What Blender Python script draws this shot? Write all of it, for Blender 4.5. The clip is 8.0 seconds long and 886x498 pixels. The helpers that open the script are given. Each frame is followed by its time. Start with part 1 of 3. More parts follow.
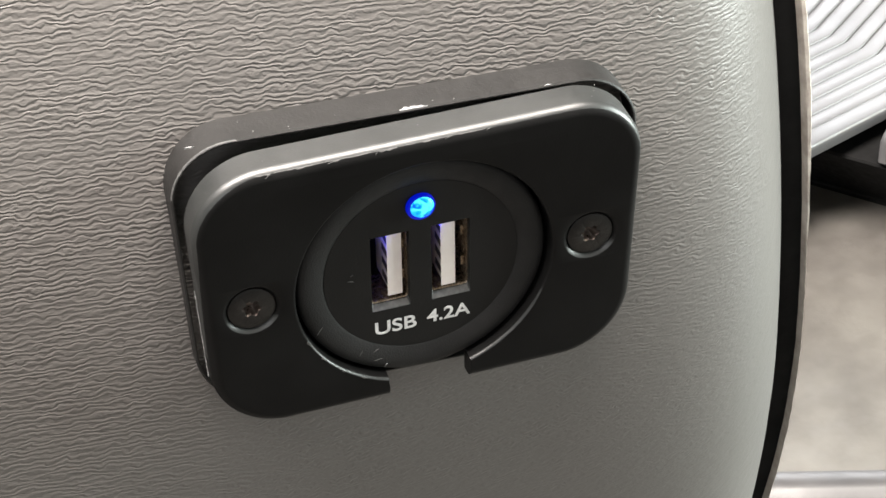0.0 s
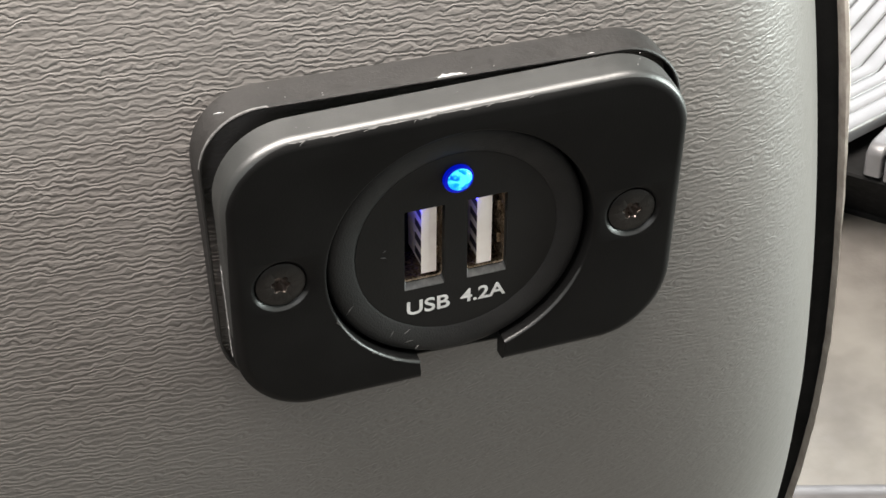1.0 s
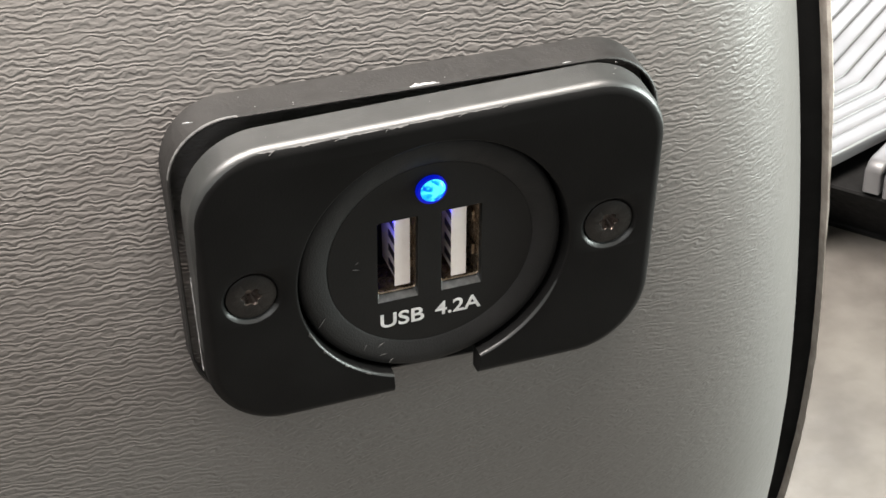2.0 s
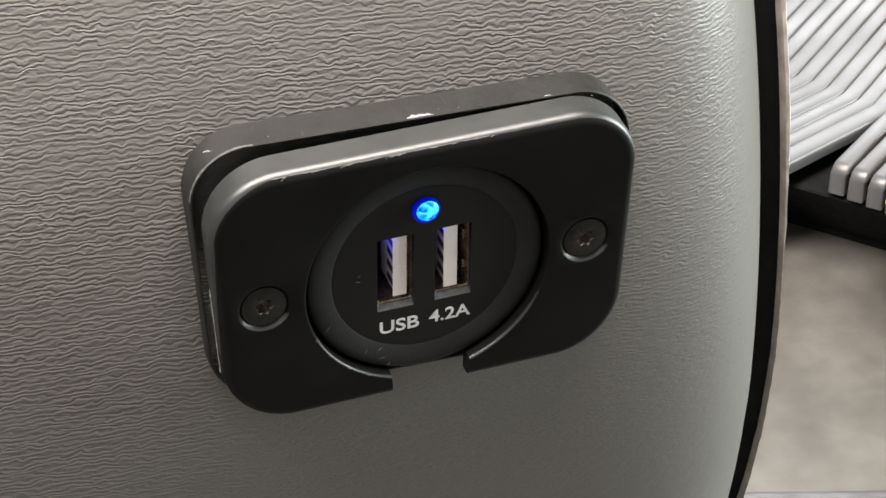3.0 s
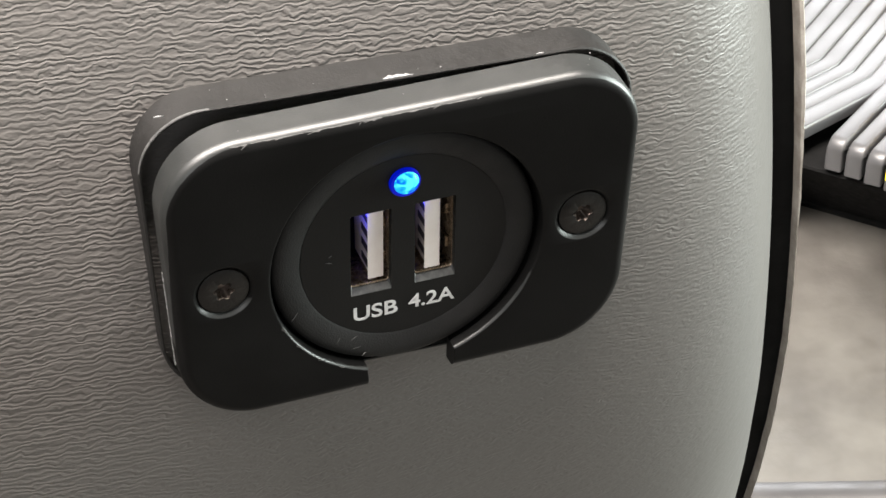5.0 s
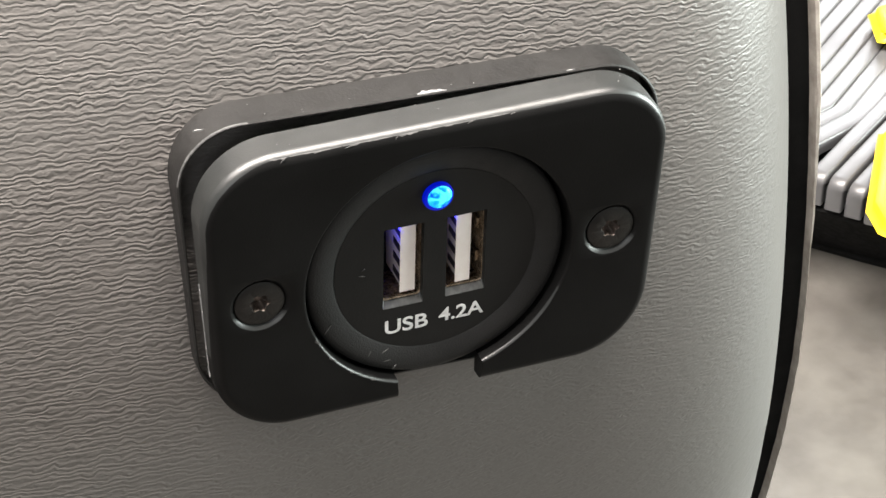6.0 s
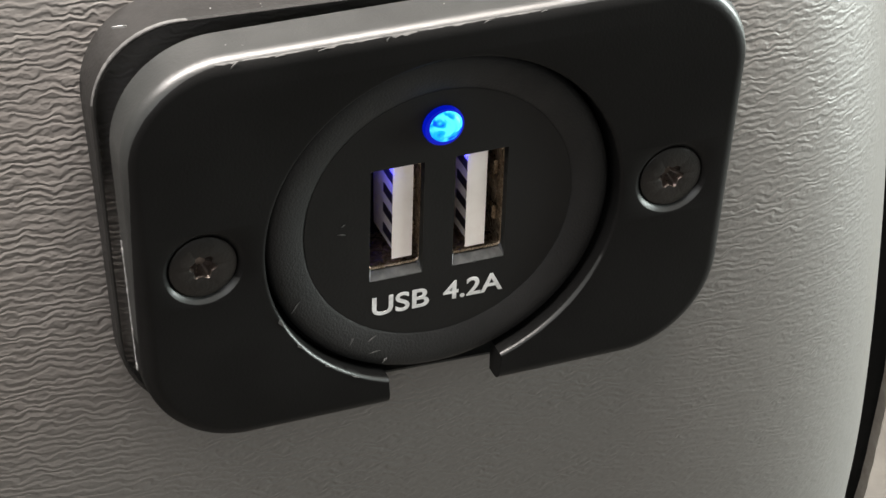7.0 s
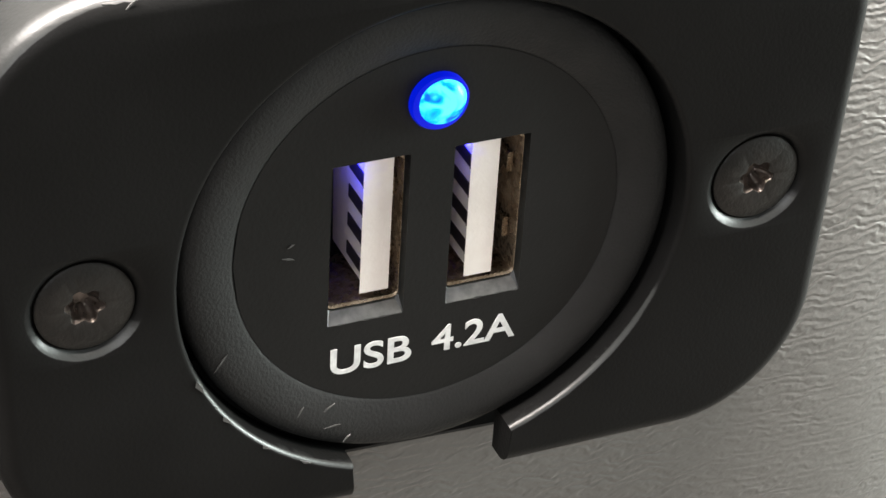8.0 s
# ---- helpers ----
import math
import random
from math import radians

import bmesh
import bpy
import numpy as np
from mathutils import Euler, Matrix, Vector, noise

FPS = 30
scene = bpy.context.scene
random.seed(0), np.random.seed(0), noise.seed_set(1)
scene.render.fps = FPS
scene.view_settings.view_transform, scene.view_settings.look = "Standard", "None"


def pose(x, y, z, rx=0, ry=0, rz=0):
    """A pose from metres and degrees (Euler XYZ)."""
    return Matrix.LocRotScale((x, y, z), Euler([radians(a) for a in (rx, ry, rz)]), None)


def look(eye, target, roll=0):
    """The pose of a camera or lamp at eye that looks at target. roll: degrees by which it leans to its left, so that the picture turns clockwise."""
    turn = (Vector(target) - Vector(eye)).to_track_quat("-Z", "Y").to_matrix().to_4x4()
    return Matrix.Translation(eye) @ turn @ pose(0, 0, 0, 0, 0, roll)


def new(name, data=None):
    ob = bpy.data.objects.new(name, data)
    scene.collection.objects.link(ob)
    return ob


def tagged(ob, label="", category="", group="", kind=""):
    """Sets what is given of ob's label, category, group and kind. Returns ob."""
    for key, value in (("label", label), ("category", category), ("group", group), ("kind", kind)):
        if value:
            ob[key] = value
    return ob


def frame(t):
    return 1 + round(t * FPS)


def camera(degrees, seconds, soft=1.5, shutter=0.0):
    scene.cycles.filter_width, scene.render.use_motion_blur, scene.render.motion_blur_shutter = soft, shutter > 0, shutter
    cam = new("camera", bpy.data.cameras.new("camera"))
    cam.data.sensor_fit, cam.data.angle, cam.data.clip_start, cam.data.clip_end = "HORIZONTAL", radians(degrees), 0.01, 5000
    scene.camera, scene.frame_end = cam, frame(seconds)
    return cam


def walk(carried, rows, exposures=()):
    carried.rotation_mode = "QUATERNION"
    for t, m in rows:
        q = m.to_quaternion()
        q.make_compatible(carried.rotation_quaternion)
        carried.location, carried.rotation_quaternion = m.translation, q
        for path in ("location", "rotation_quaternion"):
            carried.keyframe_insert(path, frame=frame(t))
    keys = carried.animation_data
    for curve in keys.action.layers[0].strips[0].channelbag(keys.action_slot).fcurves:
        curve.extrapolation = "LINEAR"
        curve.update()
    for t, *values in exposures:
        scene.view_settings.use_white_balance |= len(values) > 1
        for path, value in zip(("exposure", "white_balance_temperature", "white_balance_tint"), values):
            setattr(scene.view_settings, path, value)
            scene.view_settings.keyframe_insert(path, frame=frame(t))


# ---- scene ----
from mathutils.geometry import tessellate_polygon

# Everything is laid out round the middle of the charger plate: x along the panel, y into it, z up. MM turns millimetres into metres.
MM = 0.001
HEIGHT = 0.33  # the plate's middle above the vehicle floor
LENS = 20.0
ROWS = [
    (0, -0.08182, -0.25614, 0.21907, 51.430, 0.691, -18.793),
    (0.5, -0.09016, -0.24967, 0.20221, 52.396, -0.303, -19.388),
    (1, -0.09143, -0.24488, 0.20338, 52.186, -0.395, -19.634),
    (1.2, -0.09067, -0.24862, 0.20337, 52.241, -0.329, -19.388),
    (2.3, -0.08524, -0.24292, 0.19909, 52.706, -0.205, -19.505),
    (2.5, -0.09060, -0.25472, 0.21397, 52.396, -0.326, -19.817),
    (3, -0.09706, -0.26802, 0.22477, 52.385, -0.568, -19.856),
    (3.5, -0.09832, -0.26179, 0.21576, 52.208, -0.863, -20.223),
    (4, -0.09490, -0.25075, 0.20318, 52.265, -0.730, -20.698),
    (4.5, -0.08975, -0.24254, 0.19800, 52.292, -0.655, -20.998),
    (4.7, -0.08584, -0.23873, 0.20186, 51.657, -0.426, -20.582),
    (5.8, -0.09609, -0.24373, 0.19477, 53.460, -1.433, -20.714),
    (6, -0.09863, -0.24188, 0.20015, 53.021, -1.355, -21.214),
    (6.5, -0.10234, -0.23375, 0.19125, 53.500, -1.467, -21.966),
    (6.7, -0.09906, -0.22939, 0.17533, 54.211, -1.783, -21.546),
    (6.8, -0.08897, -0.20917, 0.15676, 54.542, -1.850, -21.177),
    (6.9, -0.08292, -0.19885, 0.14451, 55.434, -1.695, -21.145),
    (7, -0.07763, -0.18880, 0.13839, 55.375, -1.529, -21.220),
    (7.2, -0.06680, -0.16702, 0.12253, 55.497, -1.946, -21.115),
    (7.5, -0.05569, -0.14079, 0.10348, 55.325, -1.857, -21.182),
    (8, -0.05885, -0.12752, 0.09630, 55.539, -3.003, -22.789),
]

EXPOSURES = [(0.0, -0.05), (0.5, -0.15), (1.0, -0.15), (2.4, -0.05), (3.0, -0.45), (3.5, -0.3), (4.5, -0.25), (6.0, -0.05), (6.6, -0.05), (7.0, -0.18), (7.5, -0.15), (8.0, 0.38)]
cam = camera(LENS, 8.0, soft=1.5)
walk(cam, [(t, pose(x, y, z + HEIGHT, rx, ry, rz)) for t, x, y, z, rx, ry, rz in ROWS], EXPOSURES)


# ---- world and lights ----
world = bpy.data.worlds.new("world")
scene.world = world
world.use_nodes = True
wn = world.node_tree
sky = wn.nodes.new("ShaderNodeTexSky")
sky.sky_type, sky.sun_disc = "NISHITA", False
sky.sun_elevation, sky.sun_rotation = radians(50), radians(200)
wn.links.new(sky.outputs["Color"], wn.nodes["Background"].inputs["Color"])
wn.nodes["Background"].inputs["Strength"].default_value = 0.02


def area_lamp(name, eye, target, width, height, watts, colour):
    lamp = bpy.data.lights.new(name, "AREA")
    lamp.shape, lamp.size, lamp.size_y, lamp.energy, lamp.color = "RECTANGLE", width, height, watts, colour
    ob = new(name, lamp)
    ob.matrix_world = look(eye, target)
    return ob


# daylight lamps in assumed, unseen openings: the roof overhead, the windscreen ahead, the door at the side
area_lamp("overhead_daylight", (-0.02, 0.012, HEIGHT + 1.08), (-0.02, 0.0, HEIGHT), 0.9, 0.36, 82.0, (1.0, 0.92, 0.85))
# lamp added for the bright streak on the plate's upper left corner
area_lamp("corner_streak_lamp", (-0.64, 0.045, HEIGHT + 1.05), (-0.02, 0.0, HEIGHT), 0.5, 0.26, 35.0, (1.0, 0.93, 0.88))
area_lamp("windscreen_daylight", (1.12, 1.5, HEIGHT + 0.45), (0.45, 0.45, 0.05), 0.9, 0.6, 28.0, (0.97, 0.98, 1.0))
# fill lamp added behind the camera to brighten the port tongues; no window known
area_lamp("rear_fill_lamp", (-0.7, -1.18, HEIGHT + 0.47), (0.0, 0.0, HEIGHT), 0.5, 0.4, 3.2, (0.97, 0.98, 1.0))
area_lamp("door_daylight", (1.4, -0.1, HEIGHT + 0.16), (0.06, 0.0, HEIGHT), 0.7, 0.8, 60.0, (0.9, 1.0, 0.95))


# ---- materials ----
def material(name, colour, rough=0.5, metal=0.0, spec=0.5, coat=0.0):
    m = bpy.data.materials.new(name)
    m.use_nodes = True
    p = m.node_tree.nodes["Principled BSDF"]
    p.inputs["Base Color"].default_value = (*colour, 1)
    p.inputs["Roughness"].default_value = rough
    p.inputs["Metallic"].default_value = metal
    p.inputs["Specular IOR Level"].default_value = spec
    p.inputs["Coat Weight"].default_value = coat
    return m


def nodes_of(m):
    t = m.node_tree
    return t, t.nodes["Principled BSDF"]


def coords(t, scale, turn=(0, 0, 0)):
    c = t.nodes.new("ShaderNodeTexCoord")
    mp = t.nodes.new("ShaderNodeMapping")
    mp.inputs["Scale"].default_value = scale
    mp.inputs["Rotation"].default_value = [radians(a) for a in turn]
    t.links.new(c.outputs["Object"], mp.inputs["Vector"])
    return mp.outputs["Vector"]


def noise_tex(t, vec, scale, detail=3.0, rough=0.5, distortion=0.0):
    n = t.nodes.new("ShaderNodeTexNoise")
    n.inputs["Scale"].default_value, n.inputs["Detail"].default_value = scale, detail
    n.inputs["Roughness"].default_value, n.inputs["Distortion"].default_value = rough, distortion
    t.links.new(vec, n.inputs["Vector"])
    return n.outputs["Fac"]


def ramp(t, fac, stops):
    r = t.nodes.new("ShaderNodeValToRGB")
    while len(r.color_ramp.elements) < len(stops):
        r.color_ramp.elements.new(0.5)
    for e, (at, c) in zip(r.color_ramp.elements, stops):
        e.position, e.color = at, (*c, 1) if len(c) == 3 else c
    t.links.new(fac, r.inputs["Fac"])
    return r.outputs["Color"]


def bump(t, p, fac, strength, distance, before=None):
    b = t.nodes.new("ShaderNodeBump")
    b.inputs["Strength"].default_value, b.inputs["Distance"].default_value = strength, distance
    t.links.new(fac, b.inputs["Height"])
    if before:
        t.links.new(before, b.inputs["Normal"])
    t.links.new(b.outputs["Normal"], p.inputs["Normal"])
    return b.outputs["Normal"]


def grey(v):
    return (v, v, v)


def worn(name, a, b, scale, rough=(0.4, 0.6), grain=0.0, grain_scale=2500, spec=0.5, metal=0.0):
    """A surface whose colour and gloss drift between two values, with a fine grain."""
    m = material(name, a, rough[0], metal, spec)
    t, p = nodes_of(m)
    vec = coords(t, (1, 1, 1))
    n = noise_tex(t, vec, scale, 4, 0.6)
    t.links.new(ramp(t, n, [(0.35, a), (0.68, b)]), p.inputs["Base Color"])
    t.links.new(ramp(t, noise_tex(t, vec, scale * 5, 3), [(0.3, grey(rough[0])), (0.7, grey(rough[1]))]), p.inputs["Roughness"])
    if grain:
        bump(t, p, noise_tex(t, vec, grain_scale, 2), grain, 0.0002)
    return m


def leather_grain(name):
    """Moulded panel plastic: low wavy wrinkles that run sideways, with finer pores."""
    m = material(name, (0.2, 0.2, 0.2), 0.43, 0, 0.5)
    t, p = nodes_of(m)
    vec = coords(t, (1, 1, 1))
    n = noise_tex(t, vec, 9, 3)
    t.links.new(ramp(t, n, [(0.3, (0.112, 0.104, 0.097)), (0.7, (0.127, 0.12, 0.115))]), p.inputs["Base Color"])
    # rows of wavy ridges that break, fork and close on themselves
    rows = t.nodes.new("ShaderNodeTexWave")
    rows.wave_type, rows.bands_direction, rows.wave_profile = "BANDS", "Z", "SIN"
    for key, value in (("Scale", 385.0), ("Distortion", 9.0), ("Detail", 2.0), ("Detail Scale", 1.9), ("Detail Roughness", 0.5)):
        rows.inputs[key].default_value = value
    t.links.new(coords(t, (0.62, 0.62, 1.0), (0, -7, 0)), rows.inputs["Vector"])
    crest = rows.outputs["Fac"]
    swell = noise_tex(t, coords(t, (300, 300, 700), (0, 8, 0)), 1.0, 2.0, 0.5, 0.5)
    fine = noise_tex(t, coords(t, (1500, 1500, 3000), (0, 8, 0)), 1.0, 2.0, 0.5, 0.3)
    # the grain is moulded shallower towards the lower far corner
    xyz = t.nodes.new("ShaderNodeSeparateXYZ")
    t.links.new(coords(t, (1, 1, 1), (0, 30, 0)), xyz.inputs["Vector"])
    fade = t.nodes.new("ShaderNodeMapRange")
    for key, value in (("From Min", 0.208), ("From Max", 0.288), ("To Min", 0.12), ("To Max", 1.0)):
        fade.inputs[key].default_value = value
    t.links.new(xyz.outputs["Z"], fade.inputs["Value"])
    # and runs out before the rounded edge
    flat = t.nodes.new("ShaderNodeSeparateXYZ")
    t.links.new(coords(t, (1, 1, 1)), flat.inputs["Vector"])
    lean = t.nodes.new("ShaderNodeMath")
    lean.operation, lean.inputs[1].default_value = "MULTIPLY_ADD", 0.117
    t.links.new(flat.outputs["Z"], lean.inputs[0])
    t.links.new(flat.outputs["X"], lean.inputs[2])
    rim = t.nodes.new("ShaderNodeMapRange")
    for key, value in (("From Min", 0.117 * HEIGHT + 0.044), ("From Max", 0.117 * HEIGHT + 0.062), ("To Min", 1.0), ("To Max", 0.08)):
        rim.inputs[key].default_value = value
    t.links.new(lean.outputs["Value"], rim.inputs["Value"])
    # patches where the tool cut deeper
    patch = t.nodes.new("ShaderNodeMapRange")
    for key, value in (("From Min", 0.35), ("From Max", 0.65), ("To Min", 0.55), ("To Max", 1.1)):
        patch.inputs[key].default_value = value
    t.links.new(noise_tex(t, coords(t, (170, 170, 260)), 1.0, 1.0), patch.inputs["Value"])
    out = crest
    for factor in (fade.outputs["Result"], rim.outputs["Result"], patch.outputs["Result"]):
        depth = t.nodes.new("ShaderNodeMath")
        depth.operation = "MULTIPLY"
        t.links.new(out, depth.inputs[0])
        t.links.new(factor, depth.inputs[1])
        out = depth.outputs["Value"]
    first = bump(t, p, out, 1.0, 0.00008)
    second = bump(t, p, swell, 0.4, 0.0002, first)
    bump(t, p, fine, 0.25, 0.00012, second)
    return m


PANEL = leather_grain("grained_grey_plastic")


def rubbed_lit_plastic(name, dark=1.0, dull=0.42, sheen=0.09):
    """Satin black plastic; the mesh's mask turns it glossier grey with a ragged border, for wear and painted light."""
    m = material(name, grey(0.005), 0.4, 0, 0.14)
    t, p = nodes_of(m)
    vec = coords(t, (1, 1, 1))
    wear_and_light = t.nodes.new("ShaderNodeAttribute")
    wear_and_light.attribute_name = "wear_and_light"
    ragged = t.nodes.new("ShaderNodeMath")
    ragged.operation, ragged.inputs[1].default_value = "MULTIPLY_ADD", 0.5
    t.links.new(noise_tex(t, vec, 700, 4, 0.6), ragged.inputs[0])
    t.links.new(wear_and_light.outputs["Fac"], ragged.inputs[2])
    black = ramp(t, noise_tex(t, vec, 60, 4, 0.6), [(0.35, grey(0.004 * dark)), (0.68, grey(0.007 * dark))])
    bare = ramp(t, noise_tex(t, vec, 200, 4, 0.6), [(0.35, (0.011, 0.012, 0.0118)), (0.68, (0.019, 0.0202, 0.0198))])
    lift = ramp(t, ragged.outputs["Value"], [(0.56, grey(0)), (0.78, grey(1))])
    mix = t.nodes.new("ShaderNodeMix")
    mix.data_type = "RGBA"
    t.links.new(lift, mix.inputs["Factor"])
    t.links.new(black, mix.inputs[6])
    t.links.new(bare, mix.inputs[7])
    t.links.new(mix.outputs[2], p.inputs["Base Color"])
    t.links.new(ramp(t, ragged.outputs["Value"], [(0.56, grey(dull)), (0.78, grey(0.39))]), p.inputs["Roughness"])
    t.links.new(ramp(t, ragged.outputs["Value"], [(0.56, grey(sheen)), (0.78, grey(0.6))]), p.inputs["Specular IOR Level"])
    bump(t, p, noise_tex(t, vec, 3500, 2), 0.1, 0.0002)
    return m


PLATE = rubbed_lit_plastic("satin_black_plastic")
SPACER = worn("matt_black_plastic", (0.005, 0.0047, 0.0044), (0.009, 0.0085, 0.008), 120, (0.5, 0.65), 0.2, 2200, 0.35)
GAP = material("gap_black", grey(0.004), 0.9, 0, 0.1)
RING = worn("ring_plastic", grey(0.009), grey(0.014), 90, (0.55, 0.66), 0.3, 4000, 0.24)
INSERT = rubbed_lit_plastic("insert_plastic", 1.2, 0.52, 0.22)
SCREW = worn("blackened_steel", (0.008, 0.0073, 0.0067), (0.018, 0.016, 0.0145), 300, (0.38, 0.5), 0.25, 3000, 0.3, 0.2)
STEEL = worn("tinned_steel", (0.2, 0.145, 0.095), (0.46, 0.37, 0.28), 500, (0.2, 0.36), 0.05, 3000, 0.5, 0.9)
SOCKET = worn("bare_socket_steel", (0.1, 0.085, 0.075), (0.24, 0.2, 0.18), 700, (0.25, 0.4), 0.2, 3000, 0.5, 0.9)
CONTACT = material("dark_contact", (0.06, 0.05, 0.055), 0.4, 0.6)
IVORY = worn("ivory_plastic", (0.86, 0.78, 0.73), (0.9, 0.83, 0.78), 500, (0.4, 0.5), 0.1, 3000)
SCRATCH = worn("bare_scratch", grey(0.16), grey(0.3), 900, (0.4, 0.5))
_, ip = nodes_of(IVORY)
ip.inputs["Subsurface Weight"].default_value = 0.1
ip.inputs["Subsurface Scale"].default_value = 0.005
ip.inputs["Subsurface Radius"].default_value = (1.0, 0.9, 0.85)
PRINT = worn("white_print", grey(0.5), grey(0.75), 900, (0.5, 0.6))
BURR = worn("whitened_plastic", (0.05, 0.05, 0.05), (0.1, 0.1, 0.098), 900, (0.4, 0.55))
RUBBER = worn("black_rubber", grey(0.004), grey(0.008), 80, (0.65, 0.8), 0.2, 1500, 0.12)
FIBRE = worn("raw_fibre_edge", (0.3, 0.265, 0.235), (0.46, 0.42, 0.38), 260, (0.85, 0.95), 0.6, 1800, 0.2)
FLOOR = worn("grey_floor_covering", (0.055, 0.05, 0.045), (0.105, 0.099, 0.089), 22, (0.45, 0.75), 0.3, 500, 0.4)
RIB = worn("glossy_black_rubber", (0.06, 0.06, 0.063), (0.1, 0.1, 0.103), 12, (0.34, 0.46), 0.1, 900, 0.7)
YELLOW = worn("yellow_plastic", (0.85, 0.6, 0.01), (0.9, 0.68, 0.02), 30, (0.35, 0.45), 0.05, 900)
NOSING = worn("shiny_dark_rubber", (0.03, 0.029, 0.03), (0.055, 0.052, 0.052), 30, (0.32, 0.46), 0.1, 900, 0.6)
LINING = worn("cab_lining", (0.1, 0.1, 0.1), (0.13, 0.13, 0.13), 6, (0.7, 0.85), 0.2, 800)

LED = material("blue_led", (0.0, 0.02, 0.2), 0.3, 0, 0.2)
lt, lp = nodes_of(LED)
cells = noise_tex(lt, coords(lt, (1, 1, 1)), 620, 1.5, 0.5, 1.2)
lt.links.new(ramp(lt, cells, [(0.38, (0.0, 0.09, 1.0)), (0.48, (0.0, 0.4, 1.0)), (0.62, (0.1, 0.95, 1.0))]), lp.inputs["Emission Color"])
lp.inputs["Emission Strength"].default_value = 1.4
LED_RIM = material("blue_led_rim", (0.0, 0.0, 0.2), 0.4, 0, 0.2)
_, rp = nodes_of(LED_RIM)
rp.inputs["Emission Color"].default_value = (0.0, 0.015, 1.0, 1)
rp.inputs["Emission Strength"].default_value = 0.45


# ---- mesh helpers (millimetres, round the plate's middle) ----
def place(v):
    return (v[0] * MM, v[1] * MM, v[2] * MM + HEIGHT)


def to_mesh(name, bm, mat, smooth=True, angle=35):
    bmesh.ops.recalc_face_normals(bm, faces=bm.faces)
    for v in bm.verts:
        v.co = place(v.co)
    me = bpy.data.meshes.new(name)
    for f in bm.faces:
        f.smooth = smooth
    if smooth:
        for e in bm.edges:
            if len(e.link_faces) == 2 and e.calc_face_angle(0) > radians(angle):
                e.smooth = False
    bm.to_mesh(me)
    bm.free()
    me.materials.append(mat)
    return me


def part(name, bm, mat, parent, label="", smooth=True, angle=35):
    ob = new(name, to_mesh(name, bm, mat, smooth, angle))
    ob.parent = parent
    if label:
        tagged(ob, label)
    return ob


def thing(name, label, category, kind="", group=""):
    return tagged(new(name), label, category, group, kind)


def solid(name, bm, mat, label, category, kind="", smooth=True, angle=35):
    return tagged(new(name, to_mesh(name, bm, mat, smooth, angle)), label, category, "", kind)


def rounded_rect(w, h, r, n=10, cx=0.0, cz=0.0):
    """Half width, half height, corner radius: points in x, z, anticlockwise."""
    pts = []
    for sx, sz, a0 in ((1, 1, 0), (-1, 1, 90), (-1, -1, 180), (1, -1, 270)):
        for k in range(n + 1):
            a = radians(a0 + 90 * k / n)
            pts.append((cx + sx * (w - r) + r * math.cos(a), cz + sz * (h - r) + r * math.sin(a)))
    return pts


def loft(bm, rings, close=True, cap_first=False, cap_last=False):
    """Skin a row of rings of points."""
    vs = [[bm.verts.new(p) for p in ring] for ring in rings]
    n = len(vs[0])
    for a, b in zip(vs, vs[1:]):
        for k in range(n if close else n - 1):
            bm.faces.new((a[k], a[(k + 1) % n], b[(k + 1) % n], b[k]))
    if cap_first:
        bm.faces.new(vs[0])
    if cap_last:
        bm.faces.new(vs[-1])
    return vs


def box(bm, x0, x1, y0, y1, z0, z1):
    r = lambda y: [(x0, y, z0), (x1, y, z0), (x1, y, z1), (x0, y, z1)]
    loft(bm, [r(y0), r(y1)], True, True, True)


def lathe(bm, profile, cx, cz, n=96, a0=0.0, a1=360.0):
    """Turn a profile of (radius, y) round the y axis through cx, cz."""
    full = a1 - a0 >= 360
    m = n if full else n + 1
    rings = []
    for r, y in profile:
        rings.append([(cx + r * math.cos(radians(a0 + (a1 - a0) * k / n)), y, cz + r * math.sin(radians(a0 + (a1 - a0) * k / n))) for k in range(m)])
    return loft(bm, rings, full)


def bevel(bm, width, segments=2, angle=30):
    bm.normal_update()
    es = [e for e in bm.edges if len(e.link_faces) == 2 and e.calc_face_angle(0) > radians(angle)]
    bmesh.ops.bevel(bm, geom=es, offset=width, segments=segments, profile=0.5, affect="EDGES")


# ---- the charger: plate, spacer, socket ----
HW, HH, CORNER = 31.5, 21.95, 10.4
RISE = 1.1  # the plate's middle height
TAPER = 0.045  # the plate narrows downwards
CX, CZ = 0.1, 0.35  # the socket's middle
HOLE = 18.65
NOTCH = (-5.6, 6.5)
SCREWS = (-24.7, 24.5)
SCREW_Z = 0.7


def plate_back(z):
    return 4.0 + 0.06 * z


def panel_y(z):
    if z < -70:
        return panel_y(-70) - 0.066 * (z + 70)
    return 9.4 + 0.13 * z + 0.0019 * z * z


charger = thing("usb_charger_socket", "black plastic double charger socket on a thick screwed plate", "charger socket")


FILLET = 1.6


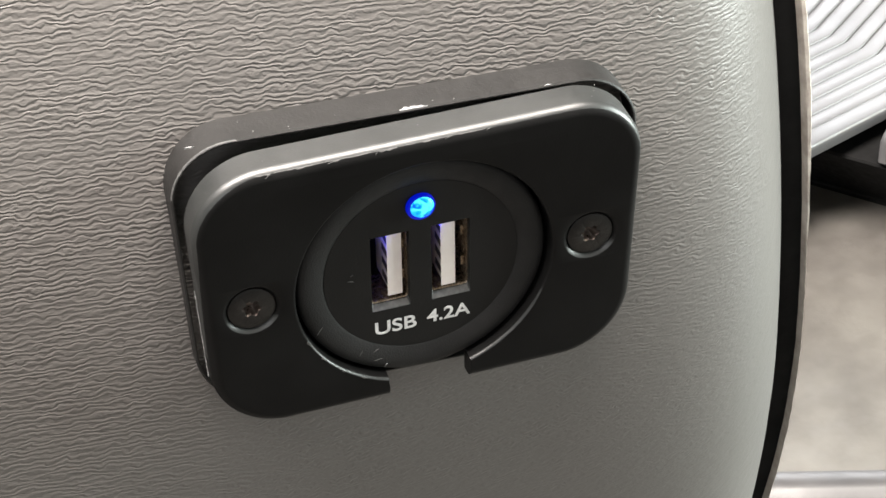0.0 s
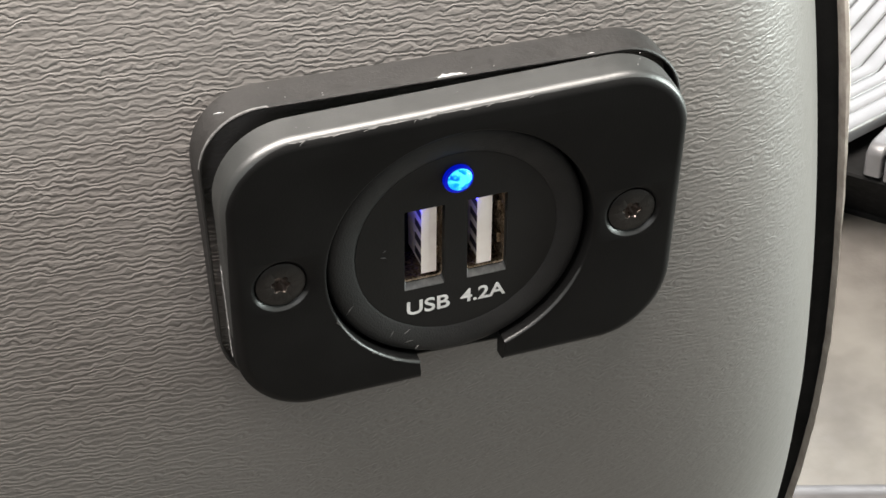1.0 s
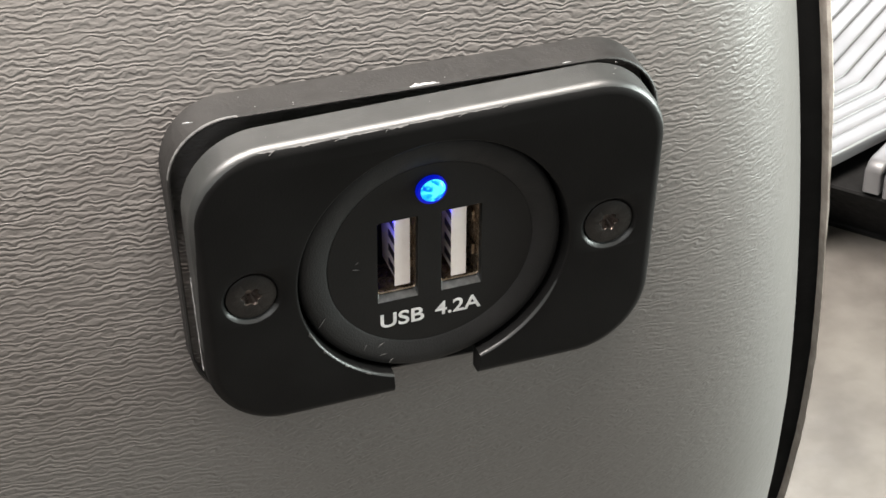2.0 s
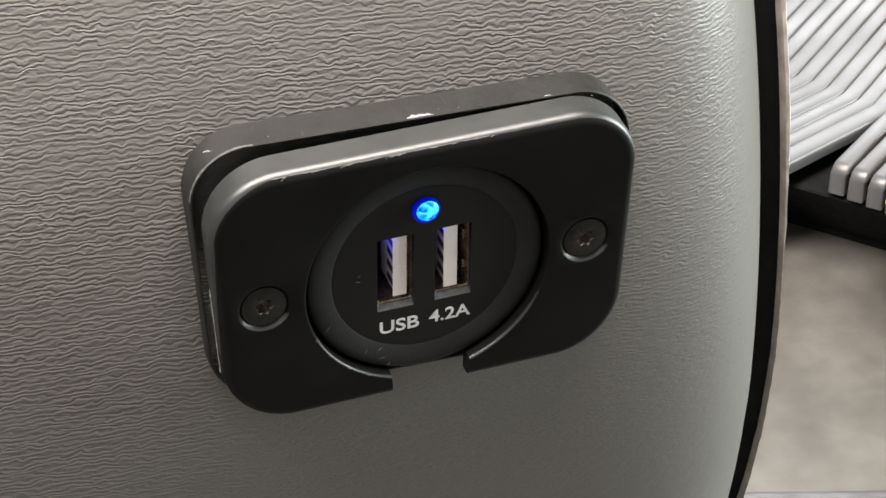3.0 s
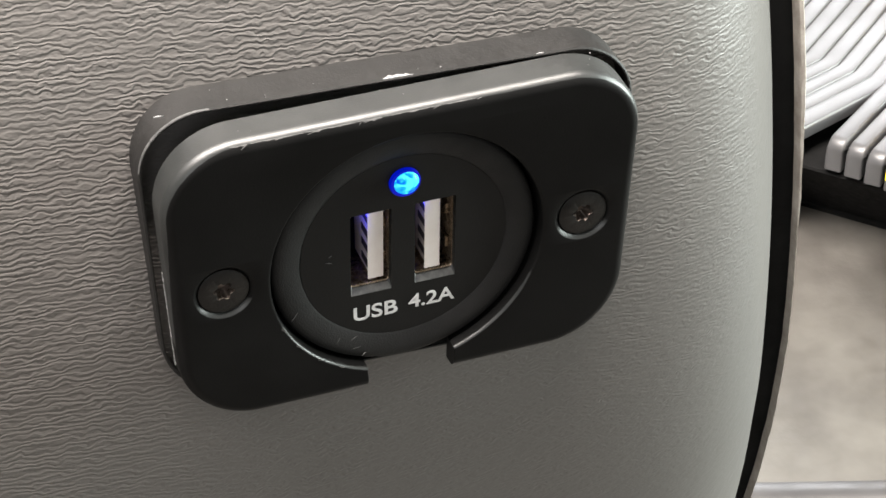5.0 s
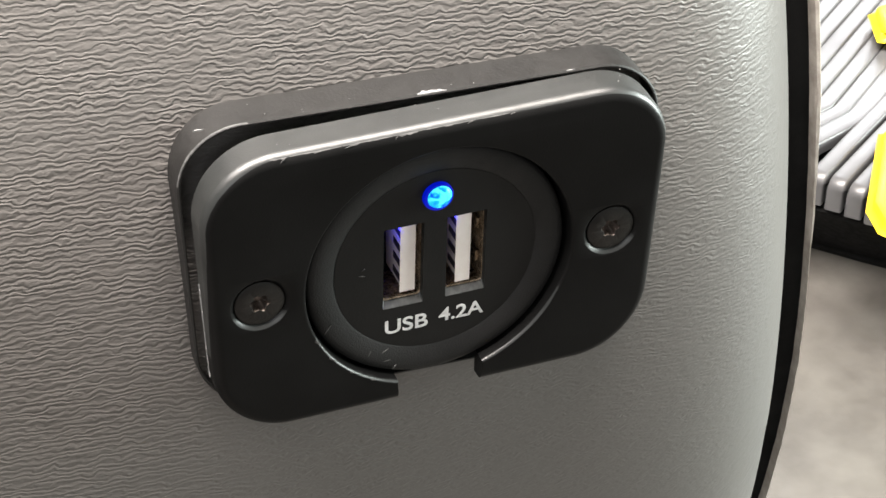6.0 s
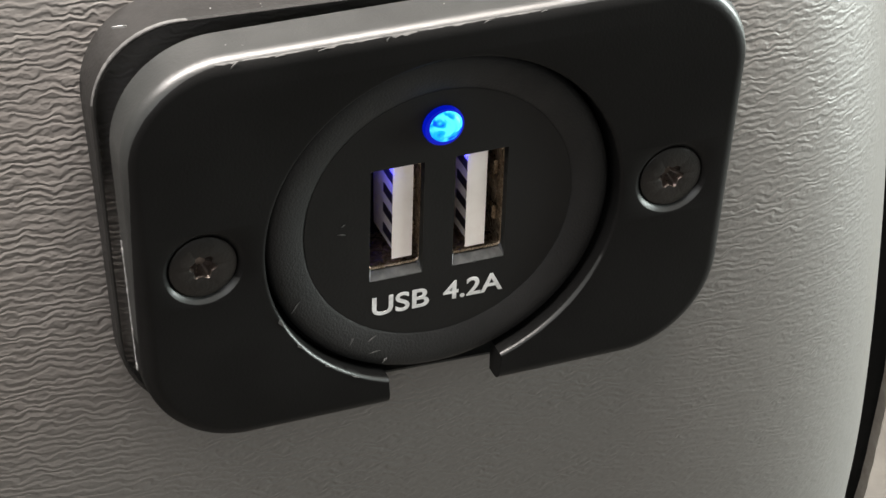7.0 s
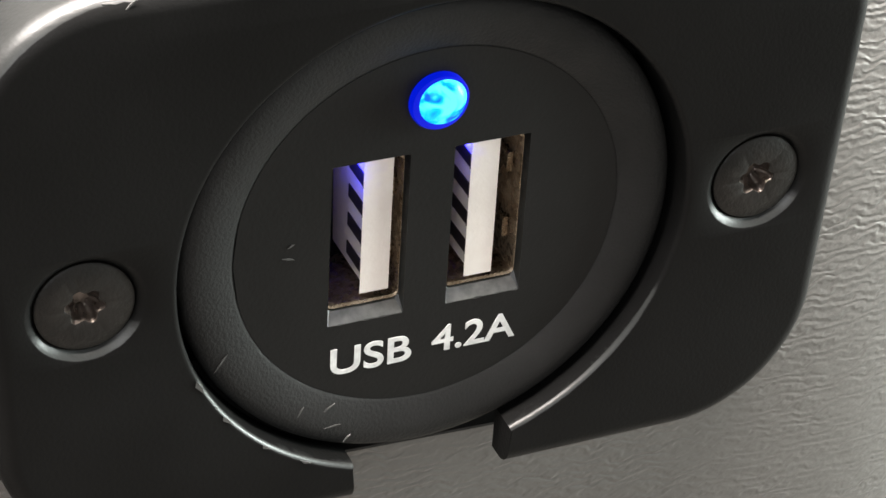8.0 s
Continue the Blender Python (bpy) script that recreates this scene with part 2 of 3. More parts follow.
def outline(n=300):
    """The plate's outer edge from the notch's right corner round to its left one: x, z and the outward normal."""
    x0, x1 = NOTCH
    a0, a1 = math.atan2(-HH, x1 * 1.03), 2 * math.pi + math.atan2(-HH, x0 * 1.03)
    pts = []
    for k in range(n + 1):
        a = a0 + (a1 - a0) * k / n
        c, d = math.cos(a), math.sin(a)
        s = min(HW / max(abs(c), 1e-6), HH / max(abs(d), 1e-6))
        x, z = c * s, d * s
        qx, qz = abs(x) - (HW - CORNER), abs(z) - (HH - CORNER)
        if qx > 0 and qz > 0:
            # pull the point onto the corner's arc along the ray
            ox, oz = math.copysign(HW - CORNER, x), math.copysign(HH - CORNER, z)
            b = c * ox + d * oz
            s = b + math.sqrt(max(b * b - (ox * ox + oz * oz) + CORNER * CORNER, 0))
            x, z = c * s, d * s
            nx, nz = (x - ox) / CORNER, (z - oz) / CORNER
        elif abs(abs(x) - HW) < 1e-4:
            nx, nz = math.copysign(1, x), 0
        else:
            nx, nz = 0, math.copysign(1, z)
        pts.append((x * (1 + TAPER * z / HW), z + RISE, nx, nz))
    return pts


def faceplate():
    """Thick rounded plate with a round hole that opens downwards through a notch, and two countersunk screw holes."""
    outer = outline()
    m = len(outer)
    x0, x1 = NOTCH
    b1, b0 = math.asin((x1 - CX) / HOLE) - math.pi / 2, 1.5 * math.pi + math.asin((x0 - CX) / HOLE)
    inner = [(CX + HOLE * math.cos(a), CZ + HOLE * math.sin(a), math.cos(a), math.sin(a)) for a in (b1 + (b0 - b1) * k / (m - 1) for k in range(m))]
    R, r = FILLET, 0.45
    side = [[(x, plate_back(z), z) for x, z, _, _ in outer]]
    for k in range(17):
        t = radians(90 * k / 16)
        ins, y = R * (1 - math.cos(t)), R * (1 - math.sin(t))
        side.append([(x - nx * ins, y, z - nz * ins) for x, z, nx, nz in outer])
    wall_rings = []
    for k in range(5):
        t = radians(90 * k / 4)
        out, y = r * (1 - math.sin(t)), r * (1 - math.cos(t))
        wall_rings.append([(x + nx * out, y, z + nz * out) for x, z, nx, nz in inner])
    wall_rings.append([(x, plate_back(z) - 0.2, z) for x, z, _, _ in inner])
    bm = bmesh.new()
    wear_and_light = bm.verts.layers.float.new("wear_and_light")
    so = loft(bm, side, False)
    # the outer edge is worn to the middle of its rounding; grey kept to the lit top and, tapering, the left
    for i, row in enumerate(so):
        t = 0.0 if i == 0 else 90 * (i - 1) / 16
        for v, (x, z, nx, nz) in zip(row, outer):
            if x < 0:
                reach = (47 + 10 * (nx * nz) ** 2 * 4) * min(1.0, max(0.0, (z + 8) / 20))
            else:
                reach = 47 * min(1.0, max(0.0, (z - 8) / 8))
            v[wear_and_light] = min(1.0, max(0.0, 0.5 + (reach - t) / 12)) if reach > 1 else 0.0
    wi = loft(bm, wall_rings, False)
    # the hole's lower lip is painted lighter for the highlight it catches from above
    for i, row in enumerate(wi):
        for v in row:
            low = min(1.0, max(0.0, (-v.co.z - 4.0) / 7.0))
            v[wear_and_light] = low if i in (2, 3) else (0.35 * low if i in (1, 4) else 0.0)
    # the flat face between them, round the screw holes
    loops = [so[-1] + wi[0][::-1]]
    for sx in SCREWS:
        rings = [[(sx + rr * math.cos(2 * math.pi * k / 48), y, SCREW_Z + rr * math.sin(2 * math.pi * k / 48)) for k in range(48)] for rr, y in ((4.15, 0.0), (4.0, 0.07), (3.5, 0.5), (3.42, 0.62), (3.42, 2.0))]
        rows = loft(bm, rings)
        loops.append(rows[0])
        # painted crescent: the lower bevel is greyed as lit from above
        for i in (1, 2):
            for v in rows[i]:
                v[wear_and_light] = 0.62 * min(1.0, max(0.0, (SCREW_Z - v.co.z - 0.3) / 2.4))
    flat = [v for lp_ in loops for v in lp_]
    for tri in tessellate_polygon([[v.co for v in lp_] for lp_ in loops]):
        try:
            bm.faces.new([flat[i] for i in tri])
        except ValueError:
            pass
    for k in range(m - 1):
        bm.faces.new((so[0][k], so[0][k + 1], wi[-1][k + 1], wi[-1][k]))
    bm.faces.new([row[0] for row in so + wi])
    bm.faces.new([row[-1] for row in so + wi])
    return part("faceplate", bm, PLATE, charger, "satin black plate with worn rounded edges, painted lighter on the lit sides", angle=40)


faceplate()

# chips and burrs along the plate's upper edge and round the hole
random.seed(5)


def burr(bm, at, along, length, width, tip=0.35):
    a = Vector(along).normalized()
    up = Vector((0, -1, 0))
    side = a.cross(up)
    c = Vector(at)
    p = [c - a * length / 2, c - a * length * 0.1 + side * width * tip, c + a * length / 2, c + a * length * 0.15 - side * width]
    q = [v + up * 0.08 + a * random.uniform(-0.1, 0.1) for v in p]
    loft(bm, [p, q], True, True, True)


def edge_point(x, t, lift=0.02):
    """A point on the rounded upper edge: t degrees round it, from the top (0) to the face (90)."""
    r = FILLET + lift
    c = RISE + HH - FILLET
    return (x, FILLET - r * math.sin(radians(t)), c + r * math.cos(radians(t)))


def burrs():
    # ragged tongues where the black has flaked off below the worn edge
    for xa, xb, deep in ((-23.0, -20.8, 17), (-20.4, -13.6, 9), (-13.4, -6.8, 15), (-6.6, -3.4, 20), (-3.2, 4.4, 7), (4.6, 9.0, 9)):
        bm = bmesh.new()
        n = max(int((xb - xa) / 0.25), 6)
        rows = []
        for k in range(n + 1):
            f = k / n
            x = xa + (xb - xa) * f
            hang = abs(noise.noise((x * 0.8, deep, 3.1))) * 1.3 + abs(noise.noise((x * 1.5, deep, 1.1))) * 0.4 + 0.25 * f
            low = 45.5 + deep * max(0.0, hang) * math.sin(math.pi * (0.04 + 0.92 * f)) ** 0.6
            rows.append([edge_point(x, 44, 0.012), edge_point(x, (44 + low) / 2, 0.02), edge_point(x, low, 0.016), edge_point(x, low + 1.2, -0.03)])
        loft(bm, rows, False)
        part("worn_edge", bm, BURR, charger, "flaked grey plastic edge")
    bm = bmesh.new()
    rows = []
    for k in range(61):
        z = 3.0 - 15.0 * k / 60
        w = 0.04 + 0.42 * abs(noise.noise((z * 0.9, 7.0, 2.0))) + 0.15 * abs(noise.noise((z * 3.1, 1.0, 2.0)))
        x = -HW - TAPER * (z - RISE)
        y = plate_back(z)
        rows.append([(x + 0.05, y + 0.05, z), (x - 0.07, y - 0.02, z), (x - 0.07, y - w, z), (x + 0.03, y - w - 0.05, z)])
    loft(bm, rows, False)
    part("worn_edge", bm, SCRATCH, charger, "whitened scuffed rear edge")
    # fine raised shavings below the worn edge
    for x, t, ang, ln in ((-21.4, 60, 40, 1.5), (-12.6, 54, 8, 1.3), (-6.4, 58, 55, 0.7), (-5.2, 52, 10, 1.0), (3.6, 52, 15, 0.8), (-16.8, 51, 5, 1.0), (9.4, 50, 10, 0.7)):
        bm = bmesh.new()
        burr(bm, edge_point(x, t, 0.0), (math.cos(radians(ang)), 0, math.sin(radians(ang))), ln, 0.09, 0.6)
        part("plastic_burr", bm, BURR, charger)
    for a, ln, w in ((204.5, 1.2, 0.3), (216, 0.9, 0.25), (229, 0.7, 0.2), (240, 1.0, 0.15)):
        x, z = CX + 18.85 * math.cos(radians(a)), CZ + 18.85 * math.sin(radians(a))
        bm = bmesh.new()
        burr(bm, (x, 0.02, z), (math.sin(radians(a)), 0, -math.cos(radians(a))), ln, w)
        part("plastic_burr", bm, BURR, charger)


burrs()


def band(w, h, r, cx, cz, front, back, rim=0.35, wall_thick=0.0, taper=0.0, tip=0.0):
    """An upright-sided rounded block between two leaning planes; with a wall thickness its front is hollow."""
    bm = bmesh.new()

    def ring(inset, depth):
        pts = rounded_rect(w - inset, h - inset, max(r - inset, 0.5), 12, cx, cz)
        return [(x * (1 + taper * z / w), depth(z - tip * x), z - tip * x) for x, z in pts]

    rings = [ring(rim, front), ring(0.0, lambda z: front(z) + rim), ring(0.0, back)]
    if wall_thick:
        rings = [ring(wall_thick, lambda z: front(z) + 5.0), ring(wall_thick, front)] + rings
    loft(bm, rings, True, True, True)
    return bm


# added filler; its black stands for the shade between plate and spacer
part("gap_filler", band(HW - 4.0, HH - 4.0, CORNER - 3.5, 0.0, RISE, lambda z: plate_back(z) - 0.05, lambda z: plate_back(z) + 5.5, 0.05, 9.0), GAP, charger, "black filler for the shaded gap behind the plate")
part("spacer", band(32.9, 21.8, 9.0, 0.5, 0.8, lambda z: plate_back(z) + 2.6, lambda z: panel_y(z) + 1.5, 0.2, 0.4, 0.04, 0.035), SPACER, charger, "matt black spacer block behind the plate")



def spacer_edge(x, depth):
    """A point on the spacer's top side, depth behind its front rim."""
    z = 22.6 - 0.035 * x
    return Vector((x, plate_back(z) + 2.6 + depth, z))


def chips():
    for xa, xb, w in ((-0.6, 3.4, 0.85), (-30.4, -29.0, 0.3), (20.2, 21.4, 0.3)):
        bm = bmesh.new()
        n = 14
        rows = []
        for k in range(n + 1):
            f = k / n
            x = xa + (xb - xa) * f
            d = w * math.sin(math.pi * min(0.97, 0.06 + f)) ** 0.5 * (0.8 + 0.5 * noise.noise((x * 1.7, 1.0, 4.0)))
            rows.append([spacer_edge(x, 0.0) + Vector((0, 0.1, -0.12)), spacer_edge(x, 0.12) + Vector((0, 0, 0.05)), spacer_edge(x, d) + Vector((0, 0, 0.06)), spacer_edge(x, d + 0.08) - Vector((0, 0, 0.05))])
        loft(bm, rows, False)
        part("worn_edge", bm, SCRATCH, charger, "whitened chip on the spacer edge")


chips()


def spacer_rim():
    """The pale line along the spacer's front rim, round its upper corner."""
    bm = bmesh.new()
    rows = []
    for k in range(41):
        a = radians(84 + 88 * k / 40)
        x = 0.5 - 23.9 + 9.0 * math.cos(a)
        z = 0.8 + 12.8 + 9.0 * math.sin(a)
        x, z = x * (1 + 0.04 * z / 32.9), z - 0.035 * x
        w = (0.01 + 0.16 * abs(noise.noise((k * 0.31, 3.0, 6.0)))) * math.sin(math.pi * (0.03 + 0.94 * k / 40))
        y = plate_back(z) + 2.6
        nx, nz = math.cos(a), math.sin(a)
        rows.append([(x - nx * (0.12 + w), y + 0.03, z - nz * (0.12 + w)), (x - nx * 0.1, y + 0.06, z - nz * 0.1), (x + nx * 0.02, y + 0.2, z + nz * 0.02), (x + nx * 0.02, y + 0.22 + w, z + nz * 0.02)])
    loft(bm, rows, False)
    part("pale_rim", bm, BURR, charger, "pale rim at the spacer corner")


spacer_rim()

random.seed(11)
for k in range(14):
    bm = bmesh.new()
    x = random.uniform(-26, 27)
    r = random.uniform(0.03, 0.08)
    if k % 2:
        c = spacer_edge(x, random.uniform(0.3, 5.0))
    else:
        c = Vector(edge_point(x, 0)) + Vector((0, random.uniform(0.3, 4.0), 0))
    pts = [(c.x + r * math.cos(a) * random.uniform(0.7, 1.3), c.y + r * math.sin(a), c.z + 0.01) for a in (0, 1.2, 2.5, 3.8, 5.1)]
    loft(bm, [pts, [(p[0], p[1], p[2] + r * 0.7) for p in pts]], True, True, True)
    part("dust_speck", bm, SCRATCH, charger)


def flange():
    bm = bmesh.new()
    prof = [(18.15, 6.5), (18.15, 2.3), (18.0, 1.85), (17.6, 1.6), (17.0, 1.5), (16.2, 1.52), (15.3, 1.72), (14.5, 2.0), (14.1, 2.2), (13.9, 2.6)]
    lathe(bm, prof, CX, CZ, 120)
    return part("flange_ring", bm, RING, charger, "raised dull black rim ring", angle=60)


flange()

PORTS = (-4.4, 4.42)  # the middles of the two openings
PORT_W, PORT_H, PORT_Z = 2.8, 6.5, 0.25
FACE_Y = 2.1


def insert_disc():
    """The disc inside the ring, with two upright openings and a lamp hole cut out as a grid of cells."""
    xs = [CX - 14.2, PORTS[0] - PORT_W, PORTS[0] + PORT_W, PORTS[1] - PORT_W, PORTS[1] + PORT_W, CX + 14.2]
    z0, z1 = PORT_Z - PORT_H, PORT_Z + PORT_H
    bm = bmesh.new()
    wear_and_light = bm.verts.layers.float.new("wear_and_light")
    R = 14.2

    def edge(x, side=1):
        return CZ + side * math.sqrt(max(R * R - (x - CX) ** 2, 0))

    def strip(x0, x1, lo, hi, n):
        cols = [x0 + (x1 - x0) * k / n for k in range(n + 1)]
        a = [bm.verts.new((x, FACE_Y, lo(x))) for x in cols]
        b = [bm.verts.new((x, FACE_Y, hi(x))) for x in cols]
        for k in range(n):
            bm.faces.new((a[k], a[k + 1], b[k + 1], b[k]))

    for i in range(5):
        x0, x1 = xs[i], xs[i + 1]
        if i in (1, 3):
            strip(x0, x1, lambda x: edge(x, -1), lambda x: z0, 8)
            strip(x0, x1, lambda x: z1, edge, 8)
        else:
            strip(x0, x1, lambda x: edge(x, -1), edge, 16)
    bmesh.ops.remove_doubles(bm, verts=bm.verts, dist=0.001)
    # the recess walls of the openings
    for c in PORTS:
        o = rounded_rect(PORT_W, PORT_H, 0.05, 1, c, PORT_Z)
        i = rounded_rect(PORT_W - 0.1, PORT_H - 0.5, 0.3, 1, c, PORT_Z + 0.3)
        rows = loft(bm, [[(x, FACE_Y, z) for x, z in o], [(x, FACE_Y + 0.75, z) for x, z in i], [(x, FACE_Y + 1.2, z) for x, z in i]])
        # the lower slope of each opening is rubbed, and painted lighter as a lit face
        for v in rows[0] + rows[1]:
            v[wear_and_light] = 0.8 if v.co.z < PORT_Z - 3 else 0.3
    return part("insert", bm, INSERT, charger, "flat dull black insert with two openings", angle=20)


insert_disc()


def port(c, t0, t1, low):
    p = new("usb_port")
    p.parent = charger
    w, h, z = 2.72, 5.98, PORT_Z + 0.3
    bm = bmesh.new()
    o = rounded_rect(w, h, 0.5, 4, c, z)
    i = rounded_rect(w - 0.13, h - 0.3, 0.42, 4, c, z)
    lip = rounded_rect(w - 0.06, h - 0.12, 0.46, 4, c, z)
    y = FACE_Y + 0.7
    loft(bm, [[(x, y + 8, zz) for x, zz in i], [(x, y + 0.1, zz) for x, zz in i], [(x, y, zz) for x, zz in lip], [(x, y + 0.15, zz) for x, zz in o], [(x, y + 8, zz) for x, zz in o]], True, True, False)
    part("shell", bm, STEEL, p, "bright tinned steel port shell", angle=50)
    # the tongue with its four contacts on the side that faces left
    bm = bmesh.new()
    tx0, tx1 = t0, t1
    box(bm, tx0, tx1, y - 0.1, y + 7.9, low, z + 5.6)
    bevel(bm, 0.3, 3)
    part("tongue", bm, IVORY, p, "ivory plastic tongue")
    for k in range(4):
        bm = bmesh.new()
        zc = z + 3.9 - 2.35 * k
        box(bm, tx0 - 0.07, tx0 + 0.1, y + 0.45, y + 3.2, zc - 0.55, zc + 0.55)
        bevel(bm, 0.05, 1)
        part("contact", bm, CONTACT, p)
    # spring fingers in the right wall
    for zc in (2.8, -2.6):
        bm = bmesh.new()
        box(bm, c + w - 0.55, c + w - 0.28, y + 1.2, y + 5, z + zc - 0.7, z + zc + 0.7)
        bevel(bm, 0.08, 1)
        part("spring_finger", bm, STEEL, p)
    # the rubbed lower slope of the opening, with the sky's reflection put into its grey
    bm = bmesh.new()
    foot = PORT_Z - PORT_H
    rows = []
    for k in range(15):
        f = k / 14
        wob = 0.1 * noise.noise((k * 0.9, c, 1.0))
        rows.append([(c + (2 * f - 1) * (PORT_W - 0.05), FACE_Y - 0.01, foot - 0.03 + wob), (c + (2 * f - 1) * (PORT_W - 0.08), FACE_Y + 0.06, foot + 0.1), (c + (2 * f - 1) * (PORT_W - 0.2), FACE_Y + 0.68, foot + 0.76)])
    loft(bm, rows, False)
    part("lit_lip", bm, BURR, p, "rubbed lower lip, sky reflection painted in grey")
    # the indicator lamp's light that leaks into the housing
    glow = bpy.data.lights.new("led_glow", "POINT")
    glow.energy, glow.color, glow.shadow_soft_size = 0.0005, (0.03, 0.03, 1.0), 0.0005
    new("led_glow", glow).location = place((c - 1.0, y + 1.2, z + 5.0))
    return p


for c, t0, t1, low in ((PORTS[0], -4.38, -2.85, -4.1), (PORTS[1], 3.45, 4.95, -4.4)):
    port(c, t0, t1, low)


def led():
    x, z = 0.1, 10.75
    bm = bmesh.new()
    lathe(bm, [(2.1, FACE_Y + 0.05), (2.1, FACE_Y - 0.4), (2.0, FACE_Y - 0.6), (1.3, FACE_Y - 0.75)], x, z, 40)
    body = part("led_lamp", bm, LED_RIM, charger, "lit blue indicator lamp")
    bm = bmesh.new()
    prof = [(1.7, FACE_Y - 0.68), (1.5, FACE_Y - 1.0), (1.15, FACE_Y - 1.25), (0.7, FACE_Y - 1.4), (0.25, FACE_Y - 1.45), (0.02, FACE_Y - 1.45)]
    lathe(bm, prof, x + 0.1, z + 0.12, 40)
    part("lens", bm, LED, body, "glowing light blue domed lens")


led()


def screw(x):
    s = new("screw")
    s.parent = charger
    tagged(s, "blackened countersunk socket screw")
    bm = bmesh.new()
    n = 48
    star = []
    for k in range(n):
        a = 2 * math.pi * k / n
        r = 0.98 + 0.15 * math.cos(6 * a + 0.6)
        star.append((r * math.cos(a), r * math.sin(a)))
    circ = [(math.cos(2 * math.pi * k / n), math.sin(2 * math.pi * k / n)) for k in range(n)]
    w = SCREW_Z
    rings = [[(x + r * c, y, w + r * d) for c, d in shape] for r, y, shape in ((3.36, 1.0, circ), (3.36, 0.42, circ), (3.2, 0.3, circ), (1.4, 0.26, circ), (1.26, 0.34, star))]
    loft(bm, rings, True)
    part("head", bm, SCREW, s, angle=40)
    bm = bmesh.new()
    loft(bm, [[(x + r * c, y, w + r * d) for c, d in star] for r, y in ((1.26, 0.34), (1.2, 0.5), (1.0, 1.1), (0.5, 1.6))], True, False, True)
    part("socket", bm, SOCKET, s, "bare steel star socket", angle=40)
    return s


for x in SCREWS:
    screw(x)


def lettering(text, x, z, size, width):
    cu = bpy.data.curves.new("lettering", "FONT")
    cu.body, cu.size, cu.extrude, cu.offset = text, size, 0.03, 0.045
    tmp = new("lettering", cu)
    dg = bpy.context.evaluated_depsgraph_get()
    me = bpy.data.meshes.new_from_object(tmp.evaluated_get(dg))
    bpy.data.objects.remove(tmp)
    bpy.data.curves.remove(cu)
    xs = [v.co.x for v in me.vertices]
    k = width / (max(xs) - min(xs))
    for v in me.vertices:
        v.co = place((x + (v.co.x - min(xs)) * k, FACE_Y - 0.02 - v.co.z, z + v.co.y))
    me.materials.append(PRINT)
    ob = new("lettering", me)
    ob.parent = charger
    tagged(ob, "white printed " + ("port name" if text == "USB" else "current rating"))


lettering("USB", -6.9, -10.5, 3.15, 6.1)
lettering("4.2A", 0.75, -10.3, 3.05, 6.45)

# scratches on the ring and the insert
for x, z, ang, ln in ((-9.3, -12.9, 60, 1.3), (-7.4, -13.3, 35, 2.0), (-15.1, -7.0, 55, 1.7), (-6.8, -14.6, 5, 1.2), (-5.7, -15.9, 45, 0.8), (-10.2, 0.1, -15, 0.9), (-10.0, 1.1, 25, 0.6)):
    bm = bmesh.new()
    r = math.hypot(x, z)
    y = FACE_Y if r < 13.9 else 1.5 + 0.075 * max(0.0, 17.0 - r) ** 2
    d = Vector((math.cos(radians(ang)), 0, math.sin(radians(ang))))
    burr(bm, (x, y, z), d, ln, 0.1, 0.5)
    part("scratch", bm, BURR, charger)


# ---- the grained panel and its edge ----
def edge_x(z):
    c = min(40.0, max(-100.0, z))
    slope = -0.0767 - 0.00047 * c - 0.00000525 * c * c
    bend = min(60.0, max(0.0, -60.0 - z))
    return 68.7 - 0.003 * bend * bend - 0.0767 * c - 0.000235 * c * c - 0.00000175 * c ** 3 + slope * (z - c)


def sheet_rows(profile, z0, z1, n):
    """A strip that follows the panel's edge: profile gives (offset from the edge, offset in depth)."""
    rows = []
    for k in range(n + 1):
        z = z0 + (z1 - z0) * k / n
        rows.append([(edge_x(z) + dx, panel_y(z) + dy, z) for dx, dy in profile])
    return rows


ROLL = 24.7  # how far the panel's far end rolls back


def panel():
    prof = []
    for k in range(25):
        prof.append((-330 + 284 * (k / 24), 0.0))
    for k in range(1, 29):
        u = k / 28
        prof.append((-46 + 46 * u, ROLL * (0.34 * u ** 2.2 + 0.66 * u ** 5)))
    prof += [(0.0, ROLL + 6.0), (-3.0, ROLL + 6.0), (-330, ROLL + 6.0)]
    bm = bmesh.new()
    loft(bm, sheet_rows(prof, -330, 110, 88), False)
    return solid("panel_wall", bm, PANEL, "grey grained plastic cab panel with a rounded edge", "panel", "structure", angle=50)


panel()


def edge_strip(name, prof, mat, label, category, narrow=None, rough=0.0):
    """A strip along the panel's edge; narrow(z) shrinks it towards its first point, rough makes its far side uneven."""
    rows = []
    n = 270
    for k in range(n + 1):
        z = -330 + 440 * k / n
        f = narrow(z) if narrow else 1.0
        w = rough * noise.noise((z * 0.35, 2.0, 0.5)) + rough * 0.6 * noise.noise((z * 1.3, 5.0, 0.5))
        rows.append([(edge_x(z) + prof[0][0] + (dx - prof[0][0]) * f + (w if i > 0 else 0.0), panel_y(z) + ROLL - 9.0 + dy, z) for i, (dx, dy) in enumerate(prof)])
    bm = bmesh.new()
    loft(bm, rows, True)
    return solid(name, bm, mat, label, category, "structure", angle=50)


# added strip: near-black colour stands for the shade in the panel edge's gap
edge_strip("edge_gap_strip", [(-2.5, 10.5), (-0.5, 9.9), (1.5, 9.4), (3.4, 9.0), (4.4, 9.4), (4.4, 13), (-2.5, 13)], RUBBER, "black strip for the shaded gap along the panel edge", "seal", None, 0.18)
